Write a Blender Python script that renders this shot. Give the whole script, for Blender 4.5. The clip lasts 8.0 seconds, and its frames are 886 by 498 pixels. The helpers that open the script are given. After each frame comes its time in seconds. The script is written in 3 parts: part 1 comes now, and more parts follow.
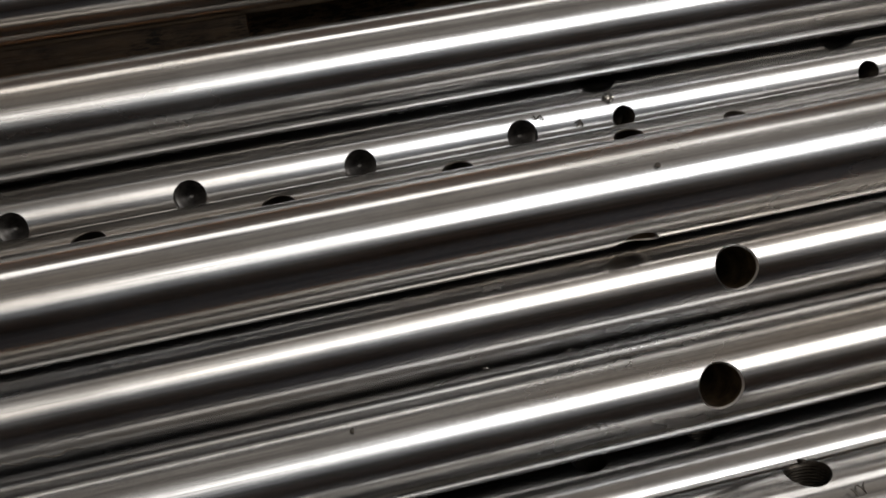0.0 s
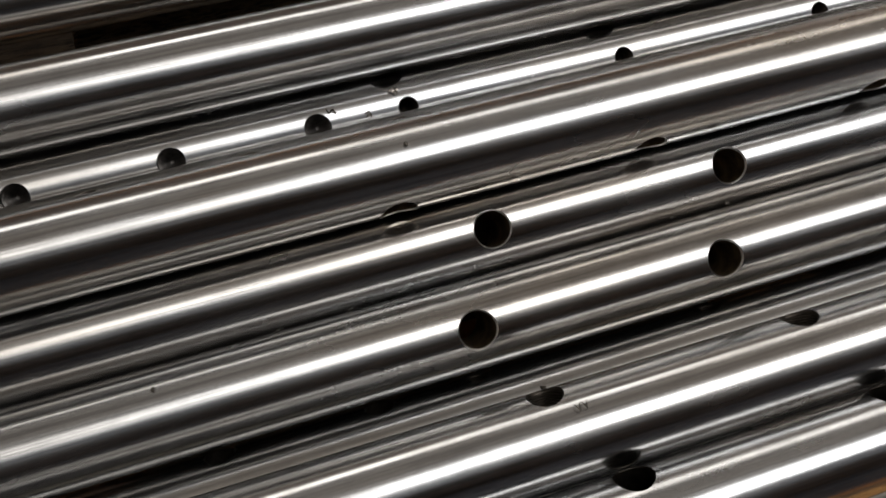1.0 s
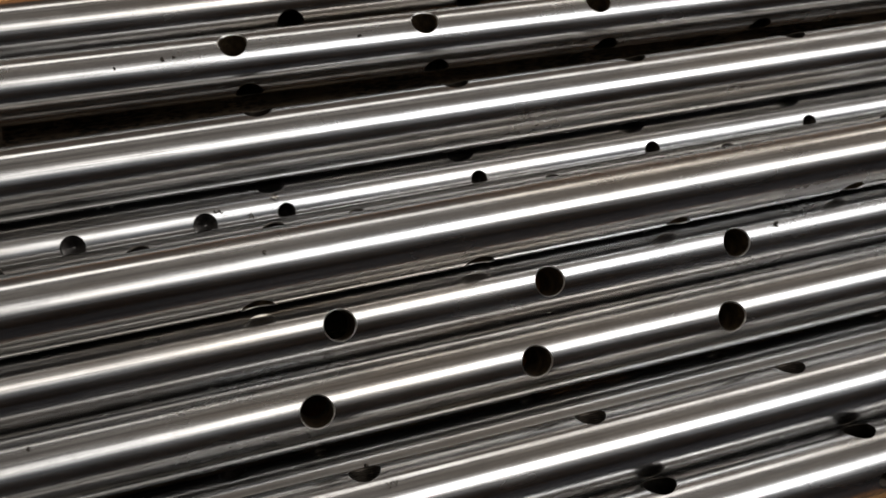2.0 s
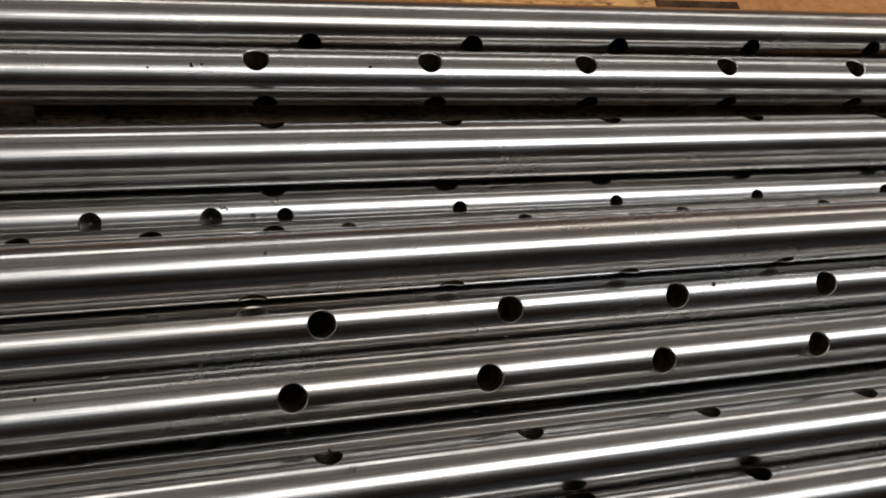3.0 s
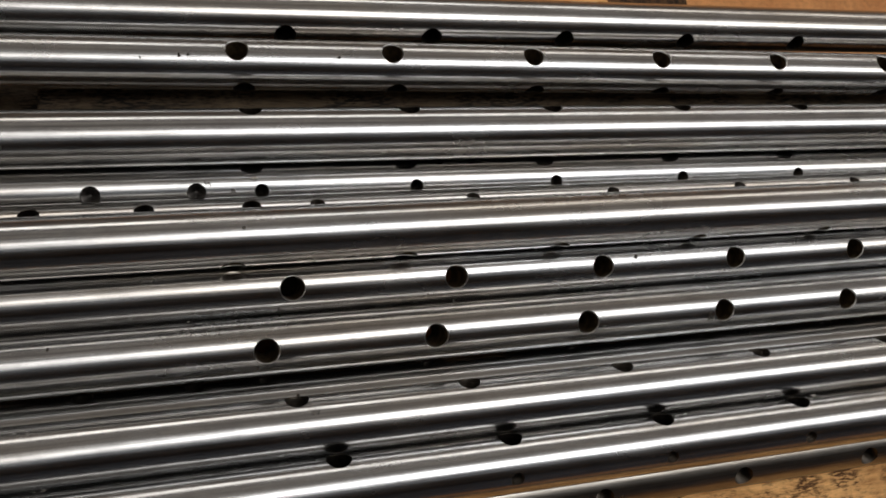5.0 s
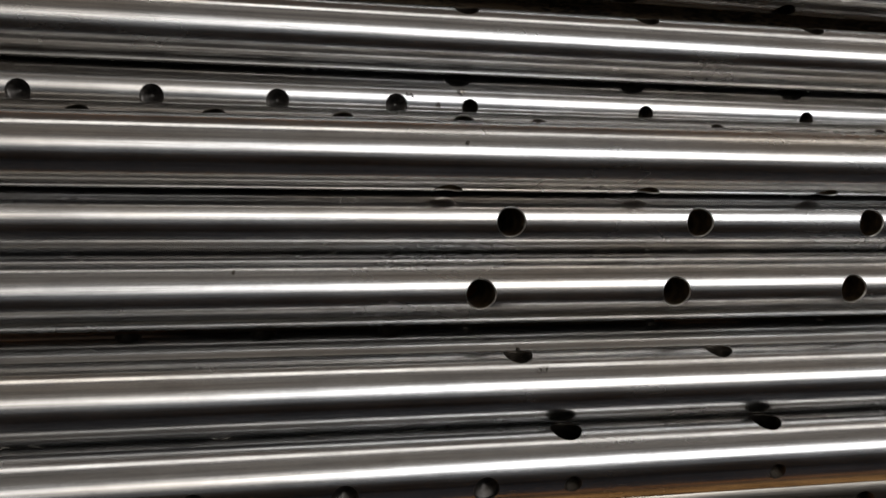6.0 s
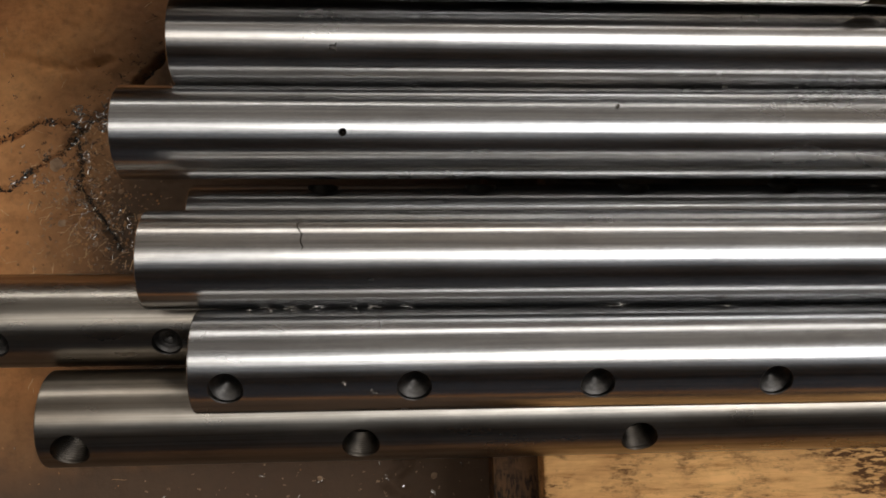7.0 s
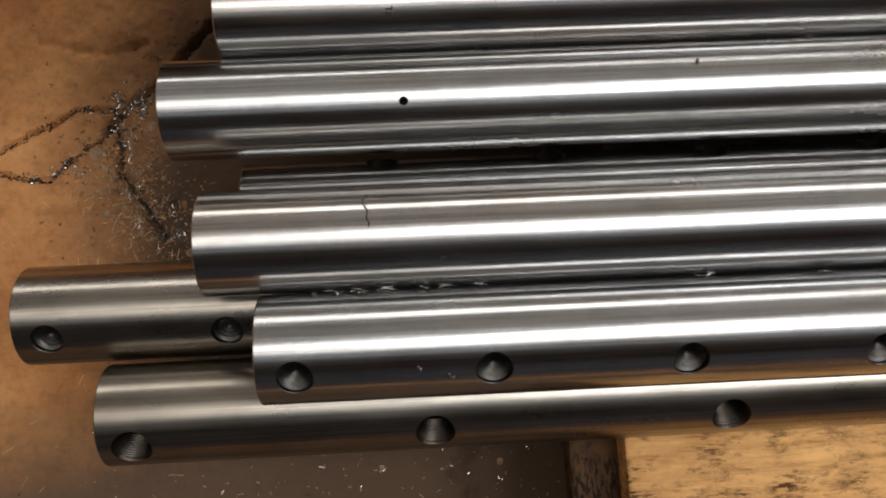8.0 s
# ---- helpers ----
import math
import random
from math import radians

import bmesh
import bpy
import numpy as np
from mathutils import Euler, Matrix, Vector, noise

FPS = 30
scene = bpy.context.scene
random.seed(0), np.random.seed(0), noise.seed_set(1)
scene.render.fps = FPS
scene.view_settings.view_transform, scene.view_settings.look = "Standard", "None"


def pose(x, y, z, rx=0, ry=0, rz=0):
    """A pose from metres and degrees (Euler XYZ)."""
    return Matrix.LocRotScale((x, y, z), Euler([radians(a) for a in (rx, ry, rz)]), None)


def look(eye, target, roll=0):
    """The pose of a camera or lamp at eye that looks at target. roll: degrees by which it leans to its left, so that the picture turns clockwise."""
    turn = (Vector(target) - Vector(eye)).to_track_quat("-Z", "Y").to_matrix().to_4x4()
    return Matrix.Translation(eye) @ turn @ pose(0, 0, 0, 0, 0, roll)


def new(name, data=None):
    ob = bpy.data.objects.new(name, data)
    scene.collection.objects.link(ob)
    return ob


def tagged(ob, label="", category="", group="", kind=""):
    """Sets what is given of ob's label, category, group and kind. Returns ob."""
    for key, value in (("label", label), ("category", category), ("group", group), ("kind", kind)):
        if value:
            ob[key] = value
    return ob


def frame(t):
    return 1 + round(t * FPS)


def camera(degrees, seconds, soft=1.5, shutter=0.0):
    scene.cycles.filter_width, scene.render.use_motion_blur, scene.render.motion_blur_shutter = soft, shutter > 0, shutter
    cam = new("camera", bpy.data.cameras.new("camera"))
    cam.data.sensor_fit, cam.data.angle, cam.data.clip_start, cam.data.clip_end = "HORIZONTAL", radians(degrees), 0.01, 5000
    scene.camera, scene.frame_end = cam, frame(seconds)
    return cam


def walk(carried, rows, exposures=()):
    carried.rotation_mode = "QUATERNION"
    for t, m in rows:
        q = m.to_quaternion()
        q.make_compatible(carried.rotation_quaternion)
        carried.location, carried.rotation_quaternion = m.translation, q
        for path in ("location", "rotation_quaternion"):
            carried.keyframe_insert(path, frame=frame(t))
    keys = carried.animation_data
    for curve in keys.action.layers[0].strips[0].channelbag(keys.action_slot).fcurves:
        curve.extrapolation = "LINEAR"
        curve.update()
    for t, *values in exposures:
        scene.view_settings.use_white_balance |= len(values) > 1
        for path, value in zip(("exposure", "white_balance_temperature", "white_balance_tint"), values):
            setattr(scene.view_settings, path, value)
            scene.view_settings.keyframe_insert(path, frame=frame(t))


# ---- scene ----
cam = camera(55.86, 8.0, soft=1.7)
PATH = [
    (0.0, (-0.0129, -0.0066, 0.5190), (0.0479, 0.1665, 0.0539), 6.61),
    (0.5, (0.0415, -0.0516, 0.5534), (0.1197, 0.1153, 0.0886), 9.11),
    (1.0, (0.0594, -0.0684, 0.5730), (0.1489, 0.1017, 0.1114), 10.74),
    (1.5, (0.0918, -0.0777, 0.6142), (0.1913, 0.1047, 0.1594), 11.57),
    (2.0, (0.1212, -0.0934, 0.6705), (0.2353, 0.0992, 0.2235), 16.97),
    (3.5, (0.0867, -0.1055, 0.7536), (0.2245, 0.0739, 0.3077), 31.98),
    (4.0, (0.0891, -0.1048, 0.7836), (0.2282, 0.0615, 0.3330), 33.52),
    (4.2, (0.1024, -0.1095, 0.8206), (0.2439, 0.0512, 0.3687), 34.39),
    (5.3, (0.0763, -0.1178, 0.8503), (0.2176, 0.0355, 0.3958), 37.55),
    (5.5, (0.0487, -0.1076, 0.8007), (0.1791, 0.0457, 0.3429), 36.30),
    (6.0, (-0.0020, -0.0984, 0.6966), (0.1019, 0.0465, 0.2295), 33.61),
    (6.5, (-0.0799, -0.1095, 0.6336), (-0.0153, 0.0091, 0.1522), 27.32),
    (7.0, (-0.1481, -0.1047, 0.5671), (-0.1153, -0.0079, 0.0777), 17.92),
    (7.5, (-0.1752, -0.1044, 0.5434), (-0.1503, -0.0174, 0.0517), 14.33),
    (8.0, (-0.1703, -0.1033, 0.5380), (-0.1525, -0.0155, 0.0461), 8.63),
]
walk(cam, [(t, look(eye, target, roll)) for t, eye, target, roll in PATH], [(0.0, 0.27), (1.5, 0.15), (2.5, 0.06), (5.5, 0.04), (6.4, -0.12), (7.0, 0.30), (7.5, 0.61), (8.0, 0.64)])

# ---- world and light: a long roof light over a dim workshop ----
world = bpy.data.worlds.new("workshop_world")
scene.world = world
world.use_nodes = True
wnt = world.node_tree
wbg = wnt.nodes["Background"]
sky = wnt.nodes.new("ShaderNodeTexSky")
sky.sky_type = 'NISHITA'
sky.sun_disc = False
sky.sun_elevation, sky.sun_rotation = radians(40), radians(60)
wnt.links.new(sky.outputs[0], wbg.inputs[0])
wbg.inputs[1].default_value = 0.06

ROOF = 3.4
FLOOR = -0.08


def roof_light(name, x, y, wide, long, watts, colour):
    lamp = bpy.data.lights.new(name, 'AREA')
    lamp.shape, lamp.size, lamp.size_y = 'RECTANGLE', long, wide
    lamp.energy, lamp.color = watts, colour
    ob = new(name, lamp)
    ob.matrix_world = pose(x, y, ROOF - 0.03)
    return ob


# translucent roof sheets side by side, dustier towards the back: y, wide, brightness, colour
WHITE, CREAM, TAN = (1.0, 1.0, 1.0), (1.0, 0.97, 0.92), (1.0, 0.91, 0.80)
for y, wide, bright, colour in ((-1.45, 0.70, 0.11, (0.82, 0.91, 1.0)), (-1.00, 0.18, 0.26, (0.95, 0.98, 1.0)), (-0.84, 0.14, 0.8, WHITE),
                                (0.71, 0.40, 0.28, (1.0, 0.94, 0.87)), (1.16, 0.50, 0.15, TAN), (1.66, 0.50, 0.12, TAN), (2.66, 1.50, 0.15, TAN)):
    roof_light("roof_light", 3.0, y, wide, 10.8, bright * math.pi * wide * 10.8, colour)
# the clean sheets in the middle; they grow dim towards both ends of the roof: x from, to, share
for x0, x1, share, tint in ((-5.25, -0.9, 0.23, (1.0, 0.94, 0.86)), (-0.9, 0.4, 0.45, CREAM), (0.4, 2.5, 1.28, WHITE), (2.5, 8.4, 0.8, (1.0, 0.985, 0.96))):
    for y, wide, bright in ((-0.60, 0.34, 3.1), (-0.24, 0.38, 5.2), (0.105, 0.31, 3.9), (0.385, 0.25, 1.2)):
        roof_light("roof_light", (x0 + x1) / 2, y, wide, x1 - x0, share * bright * math.pi * wide * (x1 - x0), tint)
slit = roof_light("back_window_light", 2.0, 4.1, 0.9, 13.0, 92.0, (1.0, 0.96, 0.90))
slit.matrix_world = pose(2.0, 4.17, 2.68, -90)


# ---- materials ----
def material(name):
    m = bpy.data.materials.new(name)
    m.use_nodes = True
    nt = m.node_tree
    return m, nt, nt.nodes["Principled BSDF"]


def node(nt, kind, **inputs):
    n = nt.nodes.new(kind)
    for key, value in inputs.items():
        n.inputs[key.replace("_", " ")].default_value = value
    return n


def ramp(nt, source, stops):
    r = nt.nodes.new("ShaderNodeValToRGB")
    els = r.color_ramp.elements
    while len(els) < len(stops):
        els.new(0.5)
    for e, (p, c) in zip(els, stops):
        e.position = p
        e.color = (*c, 1) if len(c) == 3 else c
    nt.links.new(source, r.inputs[0])
    return r


def coords(nt, scale, kind="Object"):
    tc = nt.nodes.new("ShaderNodeTexCoord")
    mp = nt.nodes.new("ShaderNodeMapping")
    mp.inputs["Scale"].default_value = scale
    nt.links.new(tc.outputs[kind], mp.inputs[0])
    return mp.outputs[0]


def grey(v):
    return (v, v, v)


def steel(name, base, rough, aniso):
    """Ground steel bar: ring-shaped grinding marks, faint smears of oil and brown stain."""
    m, nt, b = material(name)
    ln = nt.links.new
    b.inputs["Metallic"].default_value = 1.0
    info = nt.nodes.new("ShaderNodeObjectInfo")
    shift = nt.nodes.new("ShaderNodeVectorMath")
    shift.operation = 'ADD'
    tc = nt.nodes.new("ShaderNodeTexCoord")
    comb = nt.nodes.new("ShaderNodeCombineXYZ")
    mul = nt.nodes.new("ShaderNodeMath")
    mul.operation = 'MULTIPLY'
    mul.inputs[1].default_value = 37.0
    ln(info.outputs["Random"], mul.inputs[0])
    ln(mul.outputs[0], comb.inputs[0])
    ln(tc.outputs["Object"], shift.inputs[0])
    ln(comb.outputs[0], shift.inputs[1])

    def field(scale, noise_scale, detail, rough_):
        mp = nt.nodes.new("ShaderNodeMapping")
        mp.inputs["Scale"].default_value = scale
        ln(shift.outputs[0], mp.inputs[0])
        n = node(nt, "ShaderNodeTexNoise", Scale=noise_scale, Detail=detail, Roughness=rough_)
        ln(mp.outputs[0], n.inputs["Vector"])
        return n.outputs["Fac"]

    smear = field((1, 2.2, 2.2), 9.0, 5.0, 0.6)
    rings = field((1, 0.03, 0.03), 900.0, 2.0, 0.6)
    stain = field((0.5, 5, 5), 5.0, 4.0, 0.6)
    colour = ramp(nt, smear, [(0.3, tuple(c * 0.86 for c in base)), (0.62, base)])
    brown = ramp(nt, stain, [(0.46, grey(0)), (0.68, grey(0.5))])
    mix = nt.nodes.new("ShaderNodeMix")
    mix.data_type = 'RGBA'
    ln(brown.outputs[0], mix.inputs["Factor"])
    ln(colour.outputs[0], mix.inputs[6])
    mix.inputs[7].default_value = (base[0] * 0.82, base[1] * 0.69, base[2] * 0.54, 1)
    lines = ramp(nt, field((0.010, 1, 1), 420.0, 3.0, 0.7), [(0.36, grey(0.74)), (0.5, grey(0.98)), (0.64, grey(1.1))])
    cloud = ramp(nt, field((0.6, 1.5, 1.5), 38.0, 5.0, 0.7), [(0.34, grey(0.84)), (0.55, grey(1.0))])
    tint = mix.outputs[2]
    for layer in (lines, cloud):
        wear = nt.nodes.new("ShaderNodeMix")
        wear.data_type, wear.blend_type = 'RGBA', 'MULTIPLY'
        wear.inputs["Factor"].default_value = 1.0
        ln(tint, wear.inputs[6])
        ln(layer.outputs[0], wear.inputs[7])
        tint = wear.outputs[2]
    ln(tint, b.inputs["Base Color"])
    rg = ramp(nt, smear, [(0.3, grey(rough * 1.3)), (0.65, grey(rough * 0.85))])
    finger = field((0.35, 2.2, 2.2), 30.0, 2.0, 0.5)
    smudge = ramp(nt, finger, [(0.4, grey(0.0)), (0.75, grey(0.05))])
    dull = nt.nodes.new("ShaderNodeMath")
    dull.operation = 'ADD'
    ln(rg.outputs[0], dull.inputs[0])
    ln(smudge.outputs[0], dull.inputs[1])
    ln(dull.outputs[0], b.inputs["Roughness"])
    b.inputs["Anisotropic"].default_value = aniso
    b.inputs["Anisotropic Rotation"].default_value = 0.25
    tan = nt.nodes.new("ShaderNodeTangent")
    tan.direction_type, tan.axis = 'RADIAL', 'X'
    ln(tan.outputs[0], b.inputs["Tangent"])
    bump = node(nt, "ShaderNodeBump", Strength=0.05, Distance=0.0004)
    ln(rings, bump.inputs["Height"])
    wave = field((0.3, 1.5, 1.5), 14.0, 2.0, 0.5)
    bump2 = node(nt, "ShaderNodeBump", Strength=0.006, Distance=0.002)
    ln(wave, bump2.inputs["Height"])
    ln(bump.outputs[0], bump2.inputs["Normal"])
    streak = field((0.012, 1, 1), 260.0, 3.0, 0.6)
    bump3 = node(nt, "ShaderNodeBump", Strength=0.009, Distance=0.0012)
    ln(streak, bump3.inputs["Height"])
    ln(bump2.outputs[0], bump3.inputs["Normal"])
    ln(bump3.outputs[0], b.inputs["Normal"])
    haze = nt.nodes.new("ShaderNodeBsdfPrincipled")
    haze.inputs["Metallic"].default_value = 1.0
    haze.inputs["Roughness"].default_value = 0.38
    haze.inputs["Anisotropic"].default_value = 0.5
    haze.inputs["Anisotropic Rotation"].default_value = 0.25
    ln(tan.outputs[0], haze.inputs["Tangent"])
    ln(tint, haze.inputs["Base Color"])
    ln(bump3.outputs[0], haze.inputs["Normal"])
    blend = nt.nodes.new("ShaderNodeMixShader")
    share = ramp(nt, smear, [(0.3, grey(0.20)), (0.7, grey(0.08))])
    ln(share.outputs[0], blend.inputs[0])
    ln(b.outputs[0], blend.inputs[1])
    ln(haze.outputs[0], blend.inputs[2])
    out = nt.nodes["Material Output"]
    ln(blend.outputs[0], out.inputs["Surface"])
    return m


def wood_mat(name, dark, light, grain_axis=0):
    """Weathered sawn wood: fine grain along one axis, dark specks and smeared dirt."""
    m, nt, b = material(name)
    ln = nt.links.new
    sc = [30.0, 30.0, 30.0]
    sc[grain_axis] = 4.0
    v = coords(nt, sc)
    n = node(nt, "ShaderNodeTexNoise", Scale=6.0, Detail=9.0, Roughness=0.68, Distortion=0.3)
    ln(v, n.inputs["Vector"])
    v2 = coords(nt, (7, 11, 7))
    blot = node(nt, "ShaderNodeTexNoise", Scale=2.6, Detail=8.0, Roughness=0.72)
    ln(v2, blot.inputs["Vector"])
    sc3 = [240.0, 240.0, 240.0]
    sc3[grain_axis] = 60.0
    v3 = coords(nt, sc3)
    speck = node(nt, "ShaderNodeTexNoise", Scale=2.0, Detail=4.0, Roughness=0.6)
    ln(v3, speck.inputs["Vector"])
    c = ramp(nt, n.outputs["Fac"], [(0.3, dark), (0.44, tuple(0.35 * a + 0.65 * d for a, d in zip(dark, light))), (0.62, light)])
    wet = ramp(nt, blot.outputs["Fac"], [(0.42, grey(0.0)), (0.58, grey(1.0))])
    marks = ramp(nt, speck.outputs["Fac"], [(0.46, grey(0.0)), (0.54, grey(1.0))])
    both = nt.nodes.new("ShaderNodeMath")
    both.operation = 'MULTIPLY'
    ln(wet.outputs[0], both.inputs[0])
    ln(marks.outputs[0], both.inputs[1])
    soft = nt.nodes.new("ShaderNodeMath")
    soft.operation = 'MULTIPLY_ADD'
    ln(wet.outputs[0], soft.inputs[0])
    soft.inputs[1].default_value = 0.22
    ln(both.outputs[0], soft.inputs[2])
    soft.use_clamp = True
    mix = nt.nodes.new("ShaderNodeMix")
    mix.data_type = 'RGBA'
    ln(soft.outputs[0], mix.inputs["Factor"])
    ln(c.outputs[0], mix.inputs[6])
    mix.inputs[7].default_value = (dark[0] * 0.25, dark[1] * 0.24, dark[2] * 0.24, 1)
    tone = node(nt, "ShaderNodeTexNoise", Scale=9.0, Detail=5.0, Roughness=0.65, Distortion=0.4)
    ln(coords(nt, (1, 1, 1)), tone.inputs["Vector"])
    hue = ramp(nt, tone.outputs["Fac"], [(0.32, (0.62, 0.55, 0.48)), (0.5, (0.95, 0.93, 0.9)), (0.66, (1.12, 1.12, 1.08))])
    worn = nt.nodes.new("ShaderNodeMix")
    worn.data_type, worn.blend_type = 'RGBA', 'MULTIPLY'
    worn.inputs["Factor"].default_value = 1.0
    ln(mix.outputs[2], worn.inputs[6])
    ln(hue.outputs[0], worn.inputs[7])
    ln(worn.outputs[2], b.inputs["Base Color"])
    b.inputs["Roughness"].default_value = 0.78
    b.inputs["Specular IOR Level"].default_value = 0.25
    bump = node(nt, "ShaderNodeBump", Strength=0.9, Distance=0.0015)
    ln(n.outputs["Fac"], bump.inputs["Height"])
    ln(bump.outputs[0], b.inputs["Normal"])
    return m


def earth_mat():
    """Brown packed earth with dust and grit; dark patches paint oily dirt and shade alike."""
    m, nt, b = material("packed_earth")
    ln = nt.links.new
    v = coords(nt, (1, 1, 1))
    big = node(nt, "ShaderNodeTexNoise", Scale=7.0, Detail=7.0, Roughness=0.62)
    fine = node(nt, "ShaderNodeTexNoise", Scale=120.0, Detail=5.0, Roughness=0.7)
    mottle = node(nt, "ShaderNodeTexNoise", Scale=3.1, Detail=5.0, Roughness=0.6, Distortion=0.6)
    grit = node(nt, "ShaderNodeTexVoronoi", Scale=210.0)
    for n in (big, fine, mottle, grit):
        ln(v, n.inputs["Vector"])
    c = ramp(nt, big.outputs["Fac"], [(0.3, (0.40, 0.15, 0.044)), (0.5, (0.57, 0.252, 0.085)), (0.68, (0.70, 0.345, 0.13))])
    f = ramp(nt, fine.outputs["Fac"], [(0.32, grey(0.74)), (0.5, grey(0.97)), (0.72, grey(1.1))])
    mid = node(nt, "ShaderNodeTexNoise", Scale=34.0, Detail=6.0, Roughness=0.7, Distortion=0.5)
    ln(v, mid.inputs["Vector"])
    fm = ramp(nt, mid.outputs["Fac"], [(0.34, grey(0.88)), (0.52, grey(1.0)), (0.7, grey(1.05))])
    mul0 = nt.nodes.new("ShaderNodeMix")
    mul0.data_type, mul0.blend_type = 'RGBA', 'MULTIPLY'
    mul0.inputs["Factor"].default_value = 1.0
    ln(c.outputs[0], mul0.inputs[6])
    ln(fm.outputs[0], mul0.inputs[7])
    mul = nt.nodes.new("ShaderNodeMix")
    mul.data_type, mul.blend_type = 'RGBA', 'MULTIPLY'
    mul.inputs["Factor"].default_value = 1.0
    ln(mul0.outputs[2], mul.inputs[6])
    ln(f.outputs[0], mul.inputs[7])
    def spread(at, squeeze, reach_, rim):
        """1 at the middle of a patch of painted shade and oily dirt, falling to 0 at its rim."""
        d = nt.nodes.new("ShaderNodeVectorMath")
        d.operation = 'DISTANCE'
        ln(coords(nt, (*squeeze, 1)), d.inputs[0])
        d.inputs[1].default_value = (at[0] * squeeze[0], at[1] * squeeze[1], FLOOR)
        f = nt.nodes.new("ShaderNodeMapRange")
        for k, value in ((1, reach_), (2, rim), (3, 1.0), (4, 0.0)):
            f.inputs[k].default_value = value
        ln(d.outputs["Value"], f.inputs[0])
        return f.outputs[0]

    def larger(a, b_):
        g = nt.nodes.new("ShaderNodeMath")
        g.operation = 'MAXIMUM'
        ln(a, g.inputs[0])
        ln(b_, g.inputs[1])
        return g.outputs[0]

    # shade round bars and pallet, painted into the earth along with oily dirt
    oil_shade = larger(larger(spread((0.1, -0.85), (0.3, 1.0), 0.55, 0.78), spread((-0.10, -0.02), (1.0, 0.75), 0.17, 0.38)),
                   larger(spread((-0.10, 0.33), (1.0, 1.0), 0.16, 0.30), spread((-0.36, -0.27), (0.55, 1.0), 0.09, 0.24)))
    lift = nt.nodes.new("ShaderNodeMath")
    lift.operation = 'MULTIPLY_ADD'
    ln(mottle.outputs["Fac"], lift.inputs[0])
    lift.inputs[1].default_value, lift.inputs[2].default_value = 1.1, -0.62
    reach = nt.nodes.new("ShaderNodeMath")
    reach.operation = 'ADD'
    ln(oil_shade, reach.inputs[0])
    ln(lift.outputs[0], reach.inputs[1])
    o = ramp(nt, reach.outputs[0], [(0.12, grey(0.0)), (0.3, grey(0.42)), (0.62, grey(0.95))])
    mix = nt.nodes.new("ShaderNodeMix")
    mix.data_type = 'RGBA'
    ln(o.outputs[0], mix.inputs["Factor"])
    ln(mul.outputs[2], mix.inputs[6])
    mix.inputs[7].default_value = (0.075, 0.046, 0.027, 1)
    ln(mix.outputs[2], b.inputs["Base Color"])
    b.inputs["Roughness"].default_value = 0.85
    bump = node(nt, "ShaderNodeBump", Strength=0.5, Distance=0.004)
    ln(big.outputs["Fac"], bump.inputs["Height"])
    bump2 = node(nt, "ShaderNodeBump", Strength=0.75, Distance=0.0014)
    ln(fine.outputs["Fac"], bump2.inputs["Height"])
    ln(bump.outputs[0], bump2.inputs["Normal"])
    ln(bump2.outputs[0], b.inputs["Normal"])
    return m


def plain_mat(name, dark, light, scale, rough, metal=0.0):
    m, nt, b = material(name)
    v = coords(nt, (1, 1, 1))
    n = node(nt, "ShaderNodeTexNoise", Scale=scale, Detail=6.0, Roughness=0.6)
    nt.links.new(v, n.inputs["Vector"])
    c = ramp(nt, n.outputs["Fac"], [(0.35, dark), (0.65, light)])
    nt.links.new(c.outputs[0], b.inputs["Base Color"])
    b.inputs["Roughness"].default_value = rough
    b.inputs["Metallic"].default_value = metal
    return m


STEEL = steel("ground_steel", (0.575, 0.573, 0.573), 0.21, 0.78)
# rougher, darker and browner steel for the two low front bars
DULLSTEEL = steel("dull_steel", (0.38, 0.35, 0.31), 0.28, 0.6)
# hole walls: steel and rust darkened, the recesses' shade put into their colour
BORE = plain_mat("shaded_bore", (0.022, 0.019, 0.016), (0.08, 0.068, 0.056), 90.0, 0.38, 1.0)
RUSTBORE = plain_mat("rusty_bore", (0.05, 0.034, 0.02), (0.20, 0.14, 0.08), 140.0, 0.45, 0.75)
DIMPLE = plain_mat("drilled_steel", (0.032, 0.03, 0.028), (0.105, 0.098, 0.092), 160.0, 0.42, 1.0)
RIM = plain_mat("bright_chamfer", (0.55, 0.54, 0.52), (0.68, 0.66, 0.63), 200.0, 0.3, 1.0)
CHIP = plain_mat("steel_swarf", (0.2, 0.18, 0.16), (0.6, 0.57, 0.53), 260.0, 0.2, 1.0)
DARKCHIP = plain_mat("oily_swarf", (0.05, 0.045, 0.04), (0.14, 0.12, 0.1), 90.0, 0.45, 1.0)
WOOD = wood_mat("pallet_wood", (0.38, 0.17, 0.05), (0.86, 0.49, 0.195))
# wood of covered planks and strip, darkened to hold the gaps' shade
DIMWOOD = wood_mat("shaded_wood", (0.03, 0.02, 0.012), (0.085, 0.06, 0.036))
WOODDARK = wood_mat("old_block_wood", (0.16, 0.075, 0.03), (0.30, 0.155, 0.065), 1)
# crossbar wood with the shade below the planks put into its colour
SHADEWOOD = wood_mat("shaded_brown_wood", (0.05, 0.024, 0.010), (0.11, 0.054, 0.021), 1)
EARTH = earth_mat()
WALL = plain_mat("dusty_plaster", (0.22, 0.195, 0.17), (0.34, 0.31, 0.28), 1.4, 0.9)
DARKWALL = plain_mat("dark_sheet", (0.045, 0.045, 0.045), (0.075, 0.074, 0.073), 2.0, 0.8)
